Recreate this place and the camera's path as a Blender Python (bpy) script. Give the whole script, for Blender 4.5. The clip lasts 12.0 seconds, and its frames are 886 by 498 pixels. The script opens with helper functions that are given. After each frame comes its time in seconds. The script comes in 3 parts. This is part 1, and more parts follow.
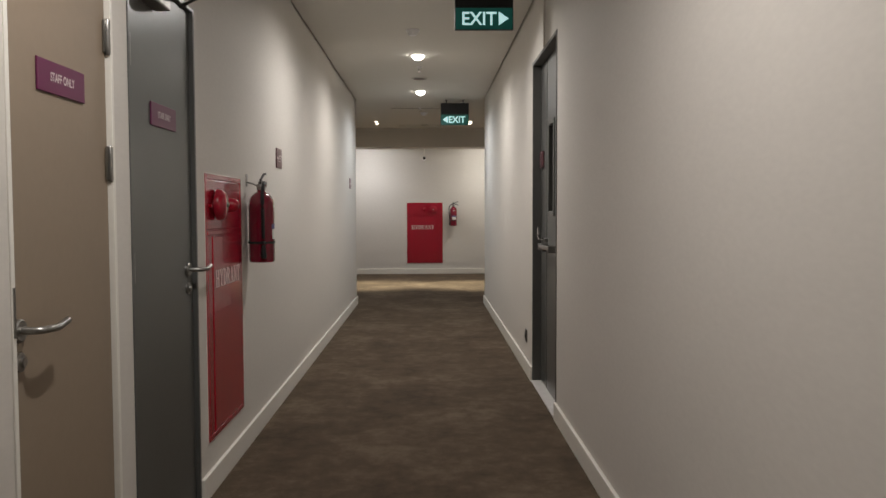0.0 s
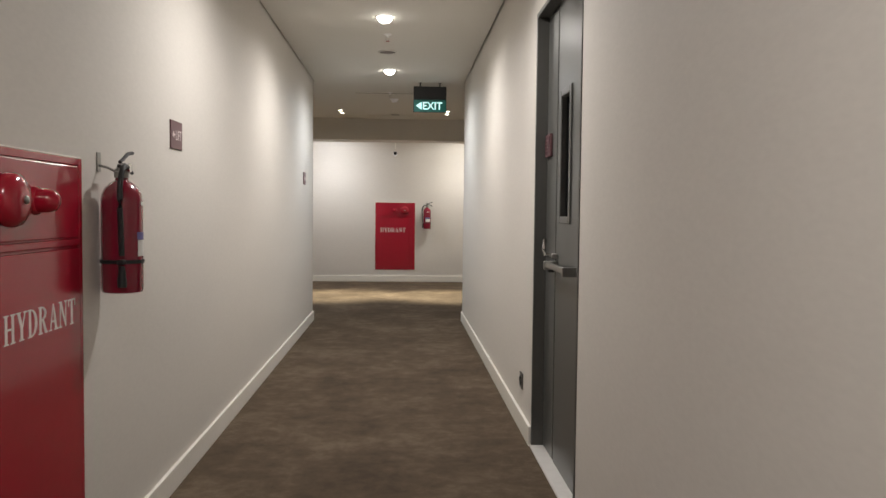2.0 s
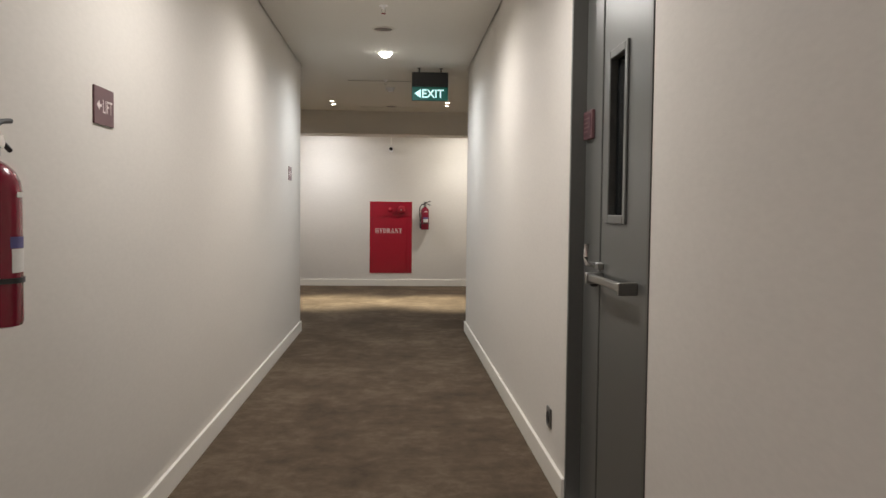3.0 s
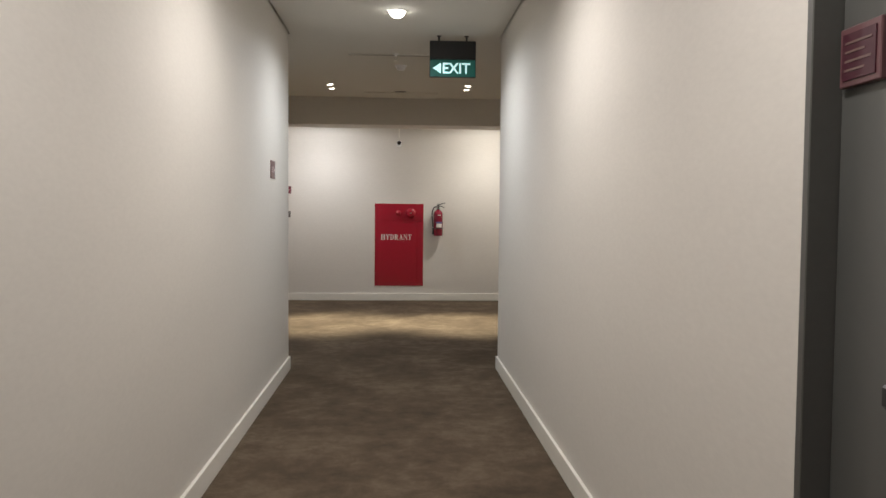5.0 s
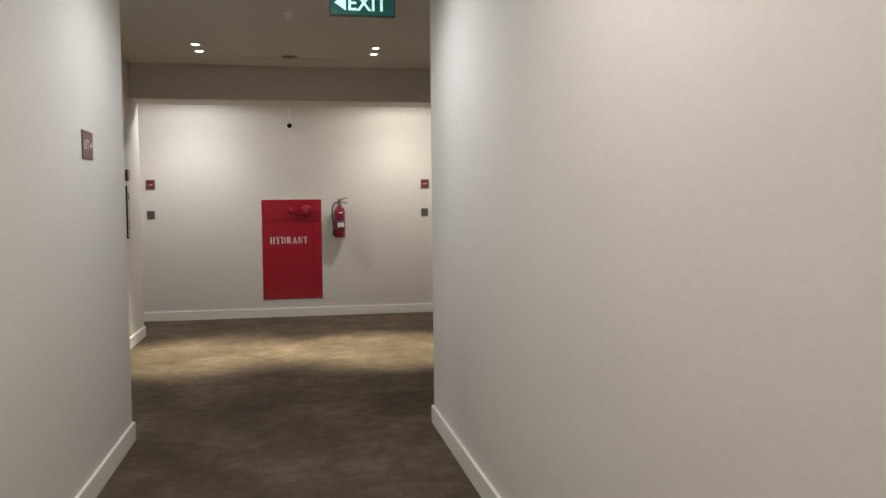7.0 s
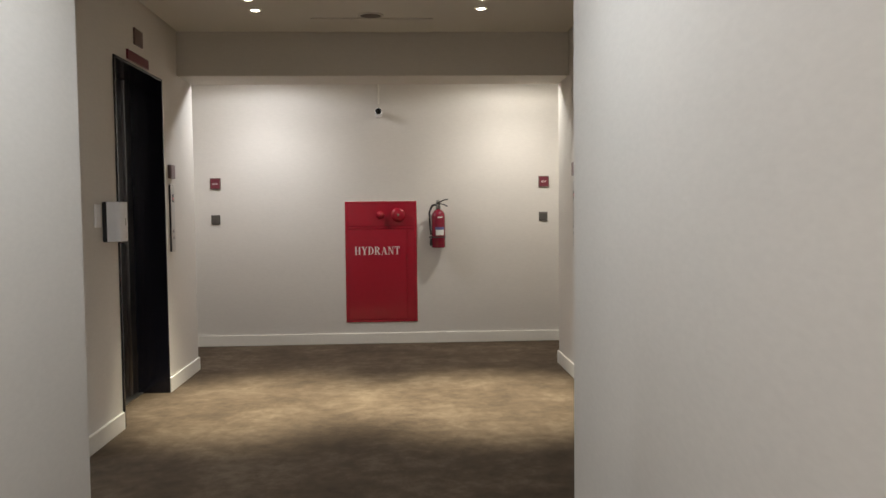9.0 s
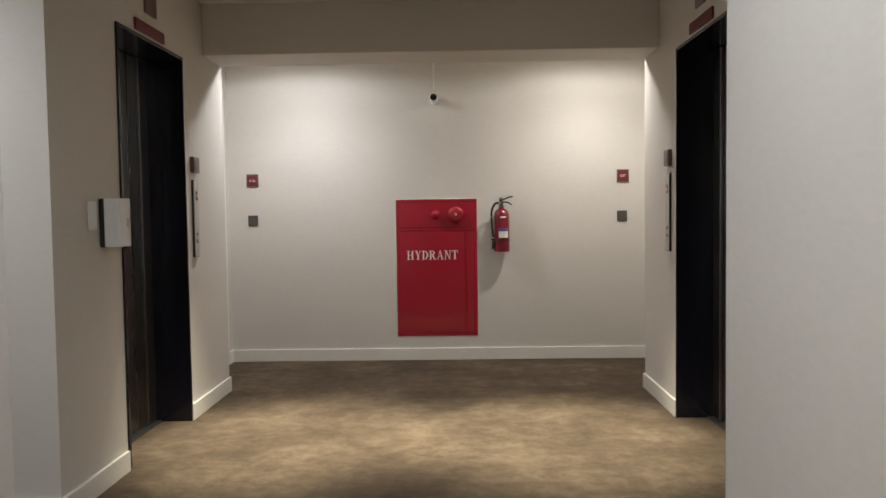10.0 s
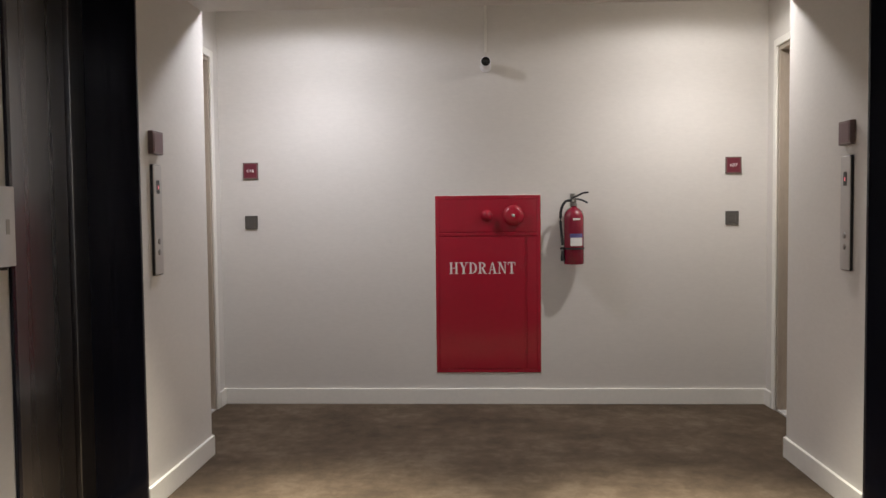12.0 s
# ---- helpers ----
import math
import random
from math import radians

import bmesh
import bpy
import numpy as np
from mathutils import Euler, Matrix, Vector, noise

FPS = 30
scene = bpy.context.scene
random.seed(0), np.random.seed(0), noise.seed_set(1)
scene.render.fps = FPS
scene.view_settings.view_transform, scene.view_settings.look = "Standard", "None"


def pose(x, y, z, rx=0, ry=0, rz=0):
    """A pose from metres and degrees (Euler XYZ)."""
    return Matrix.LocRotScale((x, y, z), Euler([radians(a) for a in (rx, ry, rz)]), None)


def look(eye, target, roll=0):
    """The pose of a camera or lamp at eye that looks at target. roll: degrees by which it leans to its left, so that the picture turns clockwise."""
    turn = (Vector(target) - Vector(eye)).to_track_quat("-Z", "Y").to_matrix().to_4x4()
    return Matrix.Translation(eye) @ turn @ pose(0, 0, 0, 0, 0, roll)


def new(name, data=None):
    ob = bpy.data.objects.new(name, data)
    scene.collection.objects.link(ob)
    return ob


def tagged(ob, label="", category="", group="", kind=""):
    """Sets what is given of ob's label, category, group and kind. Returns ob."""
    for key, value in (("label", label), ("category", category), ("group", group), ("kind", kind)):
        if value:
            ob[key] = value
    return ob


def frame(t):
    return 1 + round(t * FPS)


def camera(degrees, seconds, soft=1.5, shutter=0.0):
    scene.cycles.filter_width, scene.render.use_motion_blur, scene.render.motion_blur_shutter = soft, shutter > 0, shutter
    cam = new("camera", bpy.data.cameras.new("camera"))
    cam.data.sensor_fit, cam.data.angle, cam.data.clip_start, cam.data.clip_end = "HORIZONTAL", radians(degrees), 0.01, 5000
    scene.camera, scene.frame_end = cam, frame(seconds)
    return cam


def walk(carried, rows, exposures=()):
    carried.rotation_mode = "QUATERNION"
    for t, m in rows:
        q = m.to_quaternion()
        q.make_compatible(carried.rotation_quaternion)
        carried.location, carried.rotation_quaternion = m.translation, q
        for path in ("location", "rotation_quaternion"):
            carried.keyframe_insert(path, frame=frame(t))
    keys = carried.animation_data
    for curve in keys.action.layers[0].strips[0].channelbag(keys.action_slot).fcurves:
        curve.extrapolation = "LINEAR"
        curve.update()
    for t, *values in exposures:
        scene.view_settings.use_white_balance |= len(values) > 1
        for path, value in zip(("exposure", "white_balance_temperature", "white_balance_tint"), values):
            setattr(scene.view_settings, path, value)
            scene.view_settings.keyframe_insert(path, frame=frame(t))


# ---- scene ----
cam = camera(58.1, 12.0)
PATH = [
    (0, (-0.044, 0.365, 1.152), (-0.008, 2.362, 1.057), -0.2),
    (0.5, (-0.041, 0.68, 1.14), (-0.005, 2.678, 1.043), -0.2),
    (1, (-0.014, 1.006, 1.145), (0.032, 3.003, 1.048), -0.1),
    (1.5, (0.0, 1.38, 1.151), (0.047, 3.378, 1.057), 0.2),
    (2, (0.002, 1.794, 1.164), (0.105, 3.789, 1.071), 0.6),
    (2.5, (-0.004, 2.207, 1.16), (0.118, 4.201, 1.066), 0.6),
    (3, (-0.02, 2.61, 1.152), (0.096, 4.605, 1.06), 0.6),
    (3.2, (-0.026, 2.782, 1.166), (0.089, 4.776, 1.076), 0.6),
    (5, (-0.105, 4.234, 1.203), (0.004, 6.229, 1.11), 0.5),
    (5.5, (-0.148, 4.678, 1.21), (-0.031, 6.672, 1.111), -0.4),
    (6, (-0.162, 5.111, 1.193), (0.007, 7.101, 1.095), -0.6),
    (6.5, (-0.147, 5.558, 1.185), (0.09, 7.542, 1.085), -0.7),
    (7, (-0.098, 5.97, 1.189), (0.27, 7.934, 1.088), -0.6),
    (7.5, (-0.062, 6.399, 1.202), (0.158, 8.384, 1.103), -0.9),
    (9.3, (0.104, 7.949, 1.231), (0.181, 9.944, 1.13), -0.7),
    (9.5, (0.107, 8.127, 1.228), (0.156, 10.124, 1.125), -0.8),
    (10, (0.071, 8.549, 1.212), (0.03, 10.547, 1.117), -0.8),
    (10.5, (0.019, 8.953, 1.219), (-0.027, 10.95, 1.125), -0.8),
    (11, (-0.042, 9.327, 1.226), (-0.124, 11.323, 1.133), -0.8),
    (11.5, (-0.094, 9.7, 1.217), (-0.195, 11.695, 1.125), -0.8),
    (12, (-0.156, 10.033, 1.207), (-0.251, 12.029, 1.115), -0.6),
]
walk(cam, [(t, look(eye, target, roll)) for t, eye, target, roll in PATH],
     exposures=[(0, -0.38, 6500, 10), (0.5, -0.08, 6500, 10), (1.5, 0.04, 6500, 10), (3.2, 0.0, 6500, 10), (5, -0.12, 6500, 10), (7.5, -0.2, 6500, 10),
                (9.5, -0.18, 6500, 10), (10.3, -0.18, 6480, 10), (11, -0.2, 6350, 12), (12, -0.24, 6200, 14)])

# ---- world, lamps ----
world = bpy.data.worlds.new("world")
scene.world = world
world.use_nodes = True
world.node_tree.nodes["Background"].inputs[0].default_value = (0.6, 0.7, 0.8, 1)
world.node_tree.nodes["Background"].inputs[1].default_value = 0.01

# plan, metres
L, R = -0.942, 0.655            # corridor walls
YS, XW = 11.63, -4.2              # north side and end of the side corridor
LL, LR = -1.518, 1.322          # lift lobby walls
XL, XR = -1.80, 1.60            # recess walls behind the beam
Y0, YC, YB, YF = -1.6, 10.305, 13.945, 15.017
YBF = 13.55                     # front of the beam
CZ, BZ = 2.518, 2.203           # ceiling, beam's underside
YE = 1.92                       # step in the east wall
XE = R - 0.03
NEUTRAL, COOL, WARM, WASH = (1.0, 0.955, 0.925), (0.89, 0.94, 1.0), (1.0, 0.94, 0.74), ((0.97, 0.97, 1.0), (1.0, 0.97, 0.91))
NEAR_LAMP = (-0.28, 1.9)
CORRIDOR_Y = (5.33, 7.446, 9.56)
CORRIDOR_W, SPOT_W, WASH_W, SPILL_W = 72.0, 440.0, 70.0, 25.0


def spot(x, y, z, watts, colour, angle, blend, size=0.04, target=None):
    data = bpy.data.lights.new("downlight_lamp", "SPOT")
    data.energy, data.color, data.spot_size, data.spot_blend, data.shadow_soft_size = watts, colour, radians(angle), blend, size
    ob = new("downlight_lamp", data)
    ob.matrix_world = look((x, y, z), target or (x, y + 0.0001, 0))
    return ob


for y in CORRIDOR_Y:
    spot(-0.13, y, CZ - 0.075, CORRIDOR_W, COOL if y > 9 else NEUTRAL, 170, 0.8, 0.03)
SIDE = (-2.5, 10.97)
spot(*NEAR_LAMP, CZ - 0.075, CORRIDOR_W * 1.2, NEUTRAL, 170, 0.8, 0.03)
spot(*SIDE, CZ - 0.075, CORRIDOR_W, COOL, 170, 0.8, 0.03)
SPOTS = [(-0.836, 12.645), (-0.838, 12.917), (0.600, 12.606), (0.607, 12.862)]
for x, y in SPOTS:
    spot(x, y, CZ - 0.02, SPOT_W, WARM, 48, 0.85, 0.025)
WASHERS = [(-1.13, 14.28), (1.08, 14.28)]
for (x, y), tone in zip(WASHERS, WASH):
    spot(x, y, CZ - 0.06, WASH_W, tone, 134, 1.0)
    spot(x, y, CZ - 0.06, SPILL_W, tone, 172, 0.3)


# ---- materials ----
def mat(name, base, rough=0.6, metal=0.0, vary=0.08, big=0.7, small=60.0, bump=0.0, stretch=(1, 1, 1), coat=0.0, spec=0.5):
    """Paint, metal or plastic with unevenness at two scales and a fine relief."""
    m = bpy.data.materials.new(name)
    m.use_nodes = True
    n, l = m.node_tree.nodes, m.node_tree.links
    b = n["Principled BSDF"]
    b.inputs["Roughness"].default_value, b.inputs["Metallic"].default_value = rough, metal
    b.inputs["Coat Weight"].default_value, b.inputs["Specular IOR Level"].default_value = coat, spec
    co, mp = n.new("ShaderNodeTexCoord"), n.new("ShaderNodeMapping")
    mp.inputs["Scale"].default_value = stretch
    l.new(co.outputs["Object"], mp.inputs["Vector"])
    na, nb = n.new("ShaderNodeTexNoise"), n.new("ShaderNodeTexNoise")
    na.inputs["Scale"].default_value, nb.inputs["Scale"].default_value = big, small
    na.inputs["Detail"].default_value, nb.inputs["Detail"].default_value = 4, 3
    l.new(mp.outputs[0], na.inputs["Vector"]), l.new(mp.outputs[0], nb.inputs["Vector"])
    add = n.new("ShaderNodeMath")
    add.operation = "ADD"
    l.new(na.outputs["Fac"], add.inputs[0]), l.new(nb.outputs["Fac"], add.inputs[1])
    ra = n.new("ShaderNodeMapRange")
    ra.inputs["From Min"].default_value, ra.inputs["From Max"].default_value = 0.6, 1.4
    ra.inputs["To Min"].default_value, ra.inputs["To Max"].default_value = 1 - vary, 1 + vary
    l.new(add.outputs[0], ra.inputs["Value"])
    mul = n.new("ShaderNodeVectorMath")
    mul.operation = "SCALE"
    mul.inputs[0].default_value = base
    l.new(ra.outputs[0], mul.inputs["Scale"]), l.new(mul.outputs[0], b.inputs["Base Color"])
    rr = n.new("ShaderNodeMapRange")
    rr.inputs["To Min"].default_value, rr.inputs["To Max"].default_value = max(rough - 0.03, 0.02), min(rough + 0.03, 1)
    l.new(na.outputs["Fac"], rr.inputs["Value"]), l.new(rr.outputs[0], b.inputs["Roughness"])
    if bump:
        bp = n.new("ShaderNodeBump")
        bp.inputs["Strength"].default_value, bp.inputs["Distance"].default_value = bump, 0.002
        l.new(nb.outputs["Fac"], bp.inputs["Height"]), l.new(bp.outputs[0], b.inputs["Normal"])
    return m


def glow(name, colour, strength):
    m = bpy.data.materials.new(name)
    m.use_nodes = True
    b = m.node_tree.nodes["Principled BSDF"]
    b.inputs["Base Color"].default_value = (*colour, 1)
    b.inputs["Emission Color"].default_value = (*colour, 1)
    b.inputs["Emission Strength"].default_value = strength
    return m


def carpet_material():
    """Brown loop-pile carpet with cloudy, crosswise worn streaks."""
    m = bpy.data.materials.new("carpet")
    m.use_nodes = True
    n, l = m.node_tree.nodes, m.node_tree.links
    b = n["Principled BSDF"]
    b.inputs["Roughness"].default_value, b.inputs["Specular IOR Level"].default_value = 0.95, 0.15
    co = n.new("ShaderNodeTexCoord")

    def field(scale, sx, sy, detail, rough=0.6):
        mp, t = n.new("ShaderNodeMapping"), n.new("ShaderNodeTexNoise")
        mp.inputs["Scale"].default_value = (sx, sy, 1)
        t.inputs["Scale"].default_value, t.inputs["Detail"].default_value, t.inputs["Roughness"].default_value = scale, detail, rough
        l.new(co.outputs["Object"], mp.inputs["Vector"]), l.new(mp.outputs[0], t.inputs["Vector"])
        return t.outputs["Fac"]

    clouds, streaks, tufts = field(1.8, 1, 0.9, 6, 0.6), field(9, 1, 1, 9, 0.75), field(150, 1, 1, 3)
    mixes = []
    for a, w in ((clouds, 0.44), (streaks, 0.44), (tufts, 0.12)):
        k = n.new("ShaderNodeMath")
        k.operation = "MULTIPLY"
        k.inputs[1].default_value = w
        l.new(a, k.inputs[0])
        mixes.append(k)
    s1, s2 = n.new("ShaderNodeMath"), n.new("ShaderNodeMath")
    l.new(mixes[0].outputs[0], s1.inputs[0]), l.new(mixes[1].outputs[0], s1.inputs[1])
    l.new(s1.outputs[0], s2.inputs[0]), l.new(mixes[2].outputs[0], s2.inputs[1])
    ramp = n.new("ShaderNodeValToRGB")
    e = ramp.color_ramp.elements
    e[0].position, e[0].color = 0.40, (0.064, 0.046, 0.031, 1)
    e[1].position, e[1].color = 0.60, (0.146, 0.110, 0.075, 1)
    mid = ramp.color_ramp.elements.new(0.50)
    mid.color = (0.094, 0.068, 0.045, 1)
    l.new(s2.outputs[0], ramp.inputs["Fac"]), l.new(ramp.outputs[0], b.inputs["Base Color"])
    bp = n.new("ShaderNodeBump")
    bp.inputs["Strength"].default_value, bp.inputs["Distance"].default_value = 0.6, 0.004
    l.new(tufts, bp.inputs["Height"]), l.new(bp.outputs[0], b.inputs["Normal"])
    return m


WALL = mat("wall_paint", (0.64, 0.605, 0.555), 0.62, vary=0.04, big=0.8, small=30, bump=0.025, stretch=(1, 1, 3), spec=0.35)
CEIL = mat("ceiling_paint", (0.68, 0.66, 0.61), 0.85, vary=0.03, big=0.6, small=90, bump=0.06, spec=0.2)
SKIRT = mat("skirting_paint", (0.79, 0.76, 0.69), 0.4, vary=0.04, big=3, small=40)
# near-black, so the shade inside the ceiling's edge gap is in the colour
GAP_SHADE = mat("painted_gap_shade", (0.05, 0.047, 0.042), 0.9)
CARPET = carpet_material()
RED = mat("red_enamel", (0.34, 0.007, 0.023), 0.22, vary=0.06, big=2, small=30, coat=0.4)
REDX = mat("red_cylinder_paint", (0.20, 0.0045, 0.022), 0.25, vary=0.05, coat=0.5)
WHITE_INK = mat("white_lettering", (0.74, 0.65, 0.63), 0.5, vary=0.05)
BLACK = mat("black_plastic", (0.015, 0.015, 0.016), 0.4)
RUBBER = mat("black_rubber", (0.012, 0.012, 0.013), 0.55)
STEEL = mat("brushed_steel", (0.34, 0.33, 0.31), 0.36, 1.0, vary=0.05, big=4, small=80)
CHROME = mat("chrome", (0.7, 0.69, 0.67), 0.12, 1.0, vary=0.02)
ALU = mat("satin_aluminium", (0.52, 0.50, 0.47), 0.45, 0.5, vary=0.05, big=4, small=80)
TAN = mat("tan_laminate", (0.265, 0.205, 0.148), 0.5, vary=0.04, big=1.2, small=45, bump=0.05)
GREY = mat("grey_metal_paint", (0.090, 0.091, 0.085), 0.32, vary=0.04, big=0.8, small=40)
DGREY = mat("dark_grey_frame", (0.085, 0.083, 0.076), 0.38, vary=0.06, big=2, small=60)
PLUM = mat("dull_plum_acrylic", (0.13, 0.06, 0.065), 0.35, vary=0.05)
PURPLE = mat("purple_acrylic", (0.12, 0.012, 0.06), 0.35, vary=0.04)
MAROON = mat("maroon_acrylic", (0.14, 0.018, 0.032), 0.35, vary=0.04)
BROWN = mat("brown_acrylic", (0.15, 0.095, 0.085), 0.35, vary=0.06)
LIFT = mat("lift_door_steel", (0.27, 0.268, 0.28), 0.28, 1.0, vary=0.06, big=1.5, small=60, bump=0.0, stretch=(1, 1, 0.02))
LIFT.node_tree.nodes["Principled BSDF"].inputs["Anisotropic"].default_value = 0.75
LIFTB = mat("black_stainless_frame", (0.010, 0.010, 0.017), 0.16, 0.0, vary=0.1)
WHITE = mat("white_plastic", (0.84, 0.83, 0.83), 0.35, vary=0.02)
MARBLE = mat("white_marble", (0.68, 0.66, 0.63), 0.25, vary=0.07, big=6, small=25)
WOOD = mat("pale_oak", (0.36, 0.30, 0.235), 0.5, vary=0.18, big=3, small=45, bump=0.08, stretch=(6, 6, 0.5))
CARD = mat("grey_switch_plate", (0.09, 0.082, 0.072), 0.4)
LABEL = mat("paper_label", (0.7, 0.68, 0.64), 0.6)
BLUE = mat("blue_label", (0.09, 0.08, 0.22), 0.5)
LENS = mat("black_glass", (0.004, 0.004, 0.005), 0.05)
NOTICE = mat("dark_maroon_notice", (0.055, 0.010, 0.02), 0.4)
GLASS_D = mat("wired_dark_glass", (0.012, 0.013, 0.013), 0.06)
LAMP = glow("downlight_diffuser", (1.0, 0.95, 0.86), 30)
LAMPW = glow("warm_spot_bulb", (1.0, 0.90, 0.72), 30)
GREEN = glow("green_sign_panel", (0.006, 0.07, 0.055), 0.5)
GREEN_INK = glow("lit_sign_lettering", (0.58, 0.92, 0.92), 0.9)
LED = glow("red_led", (0.8, 0.2, 0.22), 0.5)


# ---- mesh helpers ----
def box(bm, x0, x1, y0, y1, z0, z1, bevel=0.0, seg=1):
    g = bmesh.ops.create_cube(bm, size=1.0, matrix=Matrix.Translation(((x0 + x1) / 2, (y0 + y1) / 2, (z0 + z1) / 2)) @ Matrix.Diagonal((x1 - x0, y1 - y0, z1 - z0, 1)))
    if bevel:
        edges = list({e for v in g["verts"] for e in v.link_edges})
        bmesh.ops.bevel(bm, geom=edges, offset=bevel, segments=seg, affect="EDGES", profile=0.5)
    return bm


def lathe(bm, profile, steps=28, m=Matrix.Identity(4)):
    """Turns (radius, height) pairs round z."""
    rings = []
    for r, z in profile:
        if r < 1e-6:
            rings.append([bm.verts.new(m @ Vector((0, 0, z)))])
        else:
            rings.append([bm.verts.new(m @ Vector((r * math.cos(2 * math.pi * k / steps), r * math.sin(2 * math.pi * k / steps), z))) for k in range(steps)])
    for a, b in zip(rings, rings[1:]):
        for k in range(steps):
            j = (k + 1) % steps
            q = [a[k % len(a)], a[j % len(a)], b[j % len(b)], b[k % len(b)]]
            q = [v for i, v in enumerate(q) if v not in q[:i]]
            if len(q) > 2:
                bm.faces.new(q)
    return bm


def tube(bm, points, r, steps=10):
    """A bent round bar through the points, with closed ends."""
    pts = [Vector(p) for p in points]
    rings = []
    for i, p in enumerate(pts):
        d = (pts[min(i + 1, len(pts) - 1)] - pts[max(i - 1, 0)]).normalized()
        q = d.to_track_quat("Z", "Y")
        rings.append([bm.verts.new(p + q @ Vector((r * math.cos(2 * math.pi * k / steps), r * math.sin(2 * math.pi * k / steps), 0))) for k in range(steps)])
    for a, b in zip(rings, rings[1:]):
        for k in range(steps):
            bm.faces.new((a[k], a[(k + 1) % steps], b[(k + 1) % steps], b[k]))
    bm.faces.new(rings[0]), bm.faces.new(rings[-1])
    return bm


def finish(name, bm, material, smooth=False):
    bmesh.ops.recalc_face_normals(bm, faces=bm.faces)
    me = bpy.data.meshes.new(name)
    bm.to_mesh(me)
    bm.free()
    me.materials.append(material)
    if smooth:
        me.shade_smooth()
        me.set_sharp_from_angle(angle=radians(38))
    return me


def part(name, bm, material, parent, label="", smooth=False):
    ob = new(name, finish(name, bm, material, smooth))
    ob.parent = parent
    return tagged(ob, label)


def solid(name, bm, material, label, category, kind="", m=None, smooth=False):
    ob = new(name, finish(name, bm, material, smooth))
    if m:
        ob.matrix_world = m
    return tagged(ob, label, category, kind=kind)


def thing(name, m, label, category, group="", kind=""):
    ob = new(name)
    ob.empty_display_size = 0.1
    ob.matrix_world = m
    return tagged(ob, label, category, group, kind)


def B(*a, **k):
    return box(bmesh.new(), *a, **k)


def Y_AXIS(x, y, z, rx=90):
    """Lays a turned form along -y, out of its wall."""
    return pose(x, y, z, rx)


def west(y, z=0.0, x=L):
    return pose(x, y, z, 0, 0, 90)


def east(y, z=0.0, x=R):
    return pose(x, y, z, 0, 0, -90)


def north(x, z=0.0, y=YF):
    return pose(x, y, z)


def lettering(body, height, width, x, y, z, material, parent, name="lettering", bold=0.0, depth=0.0008, label=""):
    """Raised letters in the built-in font, centred on (x, z) in the plane y, read along +x."""
    cu = bpy.data.curves.new(name, "FONT")
    cu.body, cu.size, cu.extrude, cu.offset, cu.resolution_u = body, 1.0, 0.0, bold, 3
    tmp = new("tmp", cu)
    dg = bpy.context.evaluated_depsgraph_get()
    dg.update()
    me = bpy.data.meshes.new_from_object(tmp.evaluated_get(dg))
    bpy.data.objects.remove(tmp)
    xs, ys = [v.co.x for v in me.vertices], [v.co.y for v in me.vertices]
    sx, sz = width / (max(xs) - min(xs)), height / (max(ys) - min(ys))
    cx, cy = (max(xs) + min(xs)) / 2, (max(ys) + min(ys)) / 2
    for v in me.vertices:
        v.co = Vector((x + (v.co.x - cx) * sx, y - depth, z + (v.co.y - cy) * sz))
    me.materials.clear()
    me.materials.append(material)
    ob = new(name, me)
    ob.parent = parent
    return tagged(ob, label)


def arrow(bm, x0, x1, z, h, y):
    """A flat arrow head that points to x1."""
    a = [bm.verts.new(p) for p in ((x0, y, z - h / 2), (x0, y, z + h / 2), (x1, y, z), (x0, y - 0.001, z - h / 2), (x0, y - 0.001, z + h / 2), (x1, y - 0.001, z))]
    for f in ((0, 1, 2), (3, 5, 4), (0, 3, 4, 1), (1, 4, 5, 2), (2, 5, 3, 0)):
        bm.faces.new([a[i] for i in f])
    return bm


# ---- structure ----
def wall(name, axis, face, depth, a0, a1, z1, holes, label):
    """A wall along y (axis 'y') or x, its visible face at face and its back at face + depth, with holes (a0, a1, z0, z1)."""
    bm = bmesh.new()
    lo, hi = min(face, face + depth), max(face, face + depth)

    def piece(u0, u1, w0, w1):
        if u1 - u0 > 1e-4 and w1 - w0 > 1e-4:
            box(bm, *((lo, hi, u0, u1) if axis == "y" else (u0, u1, lo, hi)), w0, w1)

    u = a0
    for h0, h1, w0, w1 in sorted(holes):
        piece(u, h0, 0, z1), piece(h0, h1, 0, w0), piece(h0, h1, w1, z1)
        u = h1
    piece(u, a1, 0, z1)
    return solid(name, bm, WALL, label, "wall", "structure")


PAINT = "smooth warm cream painted corridor wall"
D1, D2, DX = (2.085, 2.672), (2.788, 3.468), (4.70, 5.70)
D1Z, D2Z, DXZ = 1.93, 1.925, 2.13
H1 = (3.578, 4.196, 0.207, 1.312)
H2 = (-0.444, 0.220, 0.194, 1.313)
LFL, LFR, LFZ = (12.275, 13.158), (12.275, 13.145), 2.112
RD, RDZ = (14.02, 14.86), 2.165
wall("wall_west", "y", L, -0.2, Y0, YC, 2.56, [(*D1, 0, D1Z), (*D2, 0, D2Z), H1], PAINT)
wall("wall_east", "y", R, 0.2, YE, YC, 2.56, [(*DX, 0, DXZ)], PAINT)
wall("wall_east_near", "y", XE, 0.2, Y0, YE, 2.56, [], "cream painted wall standing proud by a shallow step")
# out of view: added to close the corridor and keep its light in
wall("wall_south_closure", "x", Y0, -0.15, L - 0.2, R + 0.2, 2.56, [], "added unseen cream wall closing the corridor behind the camera")
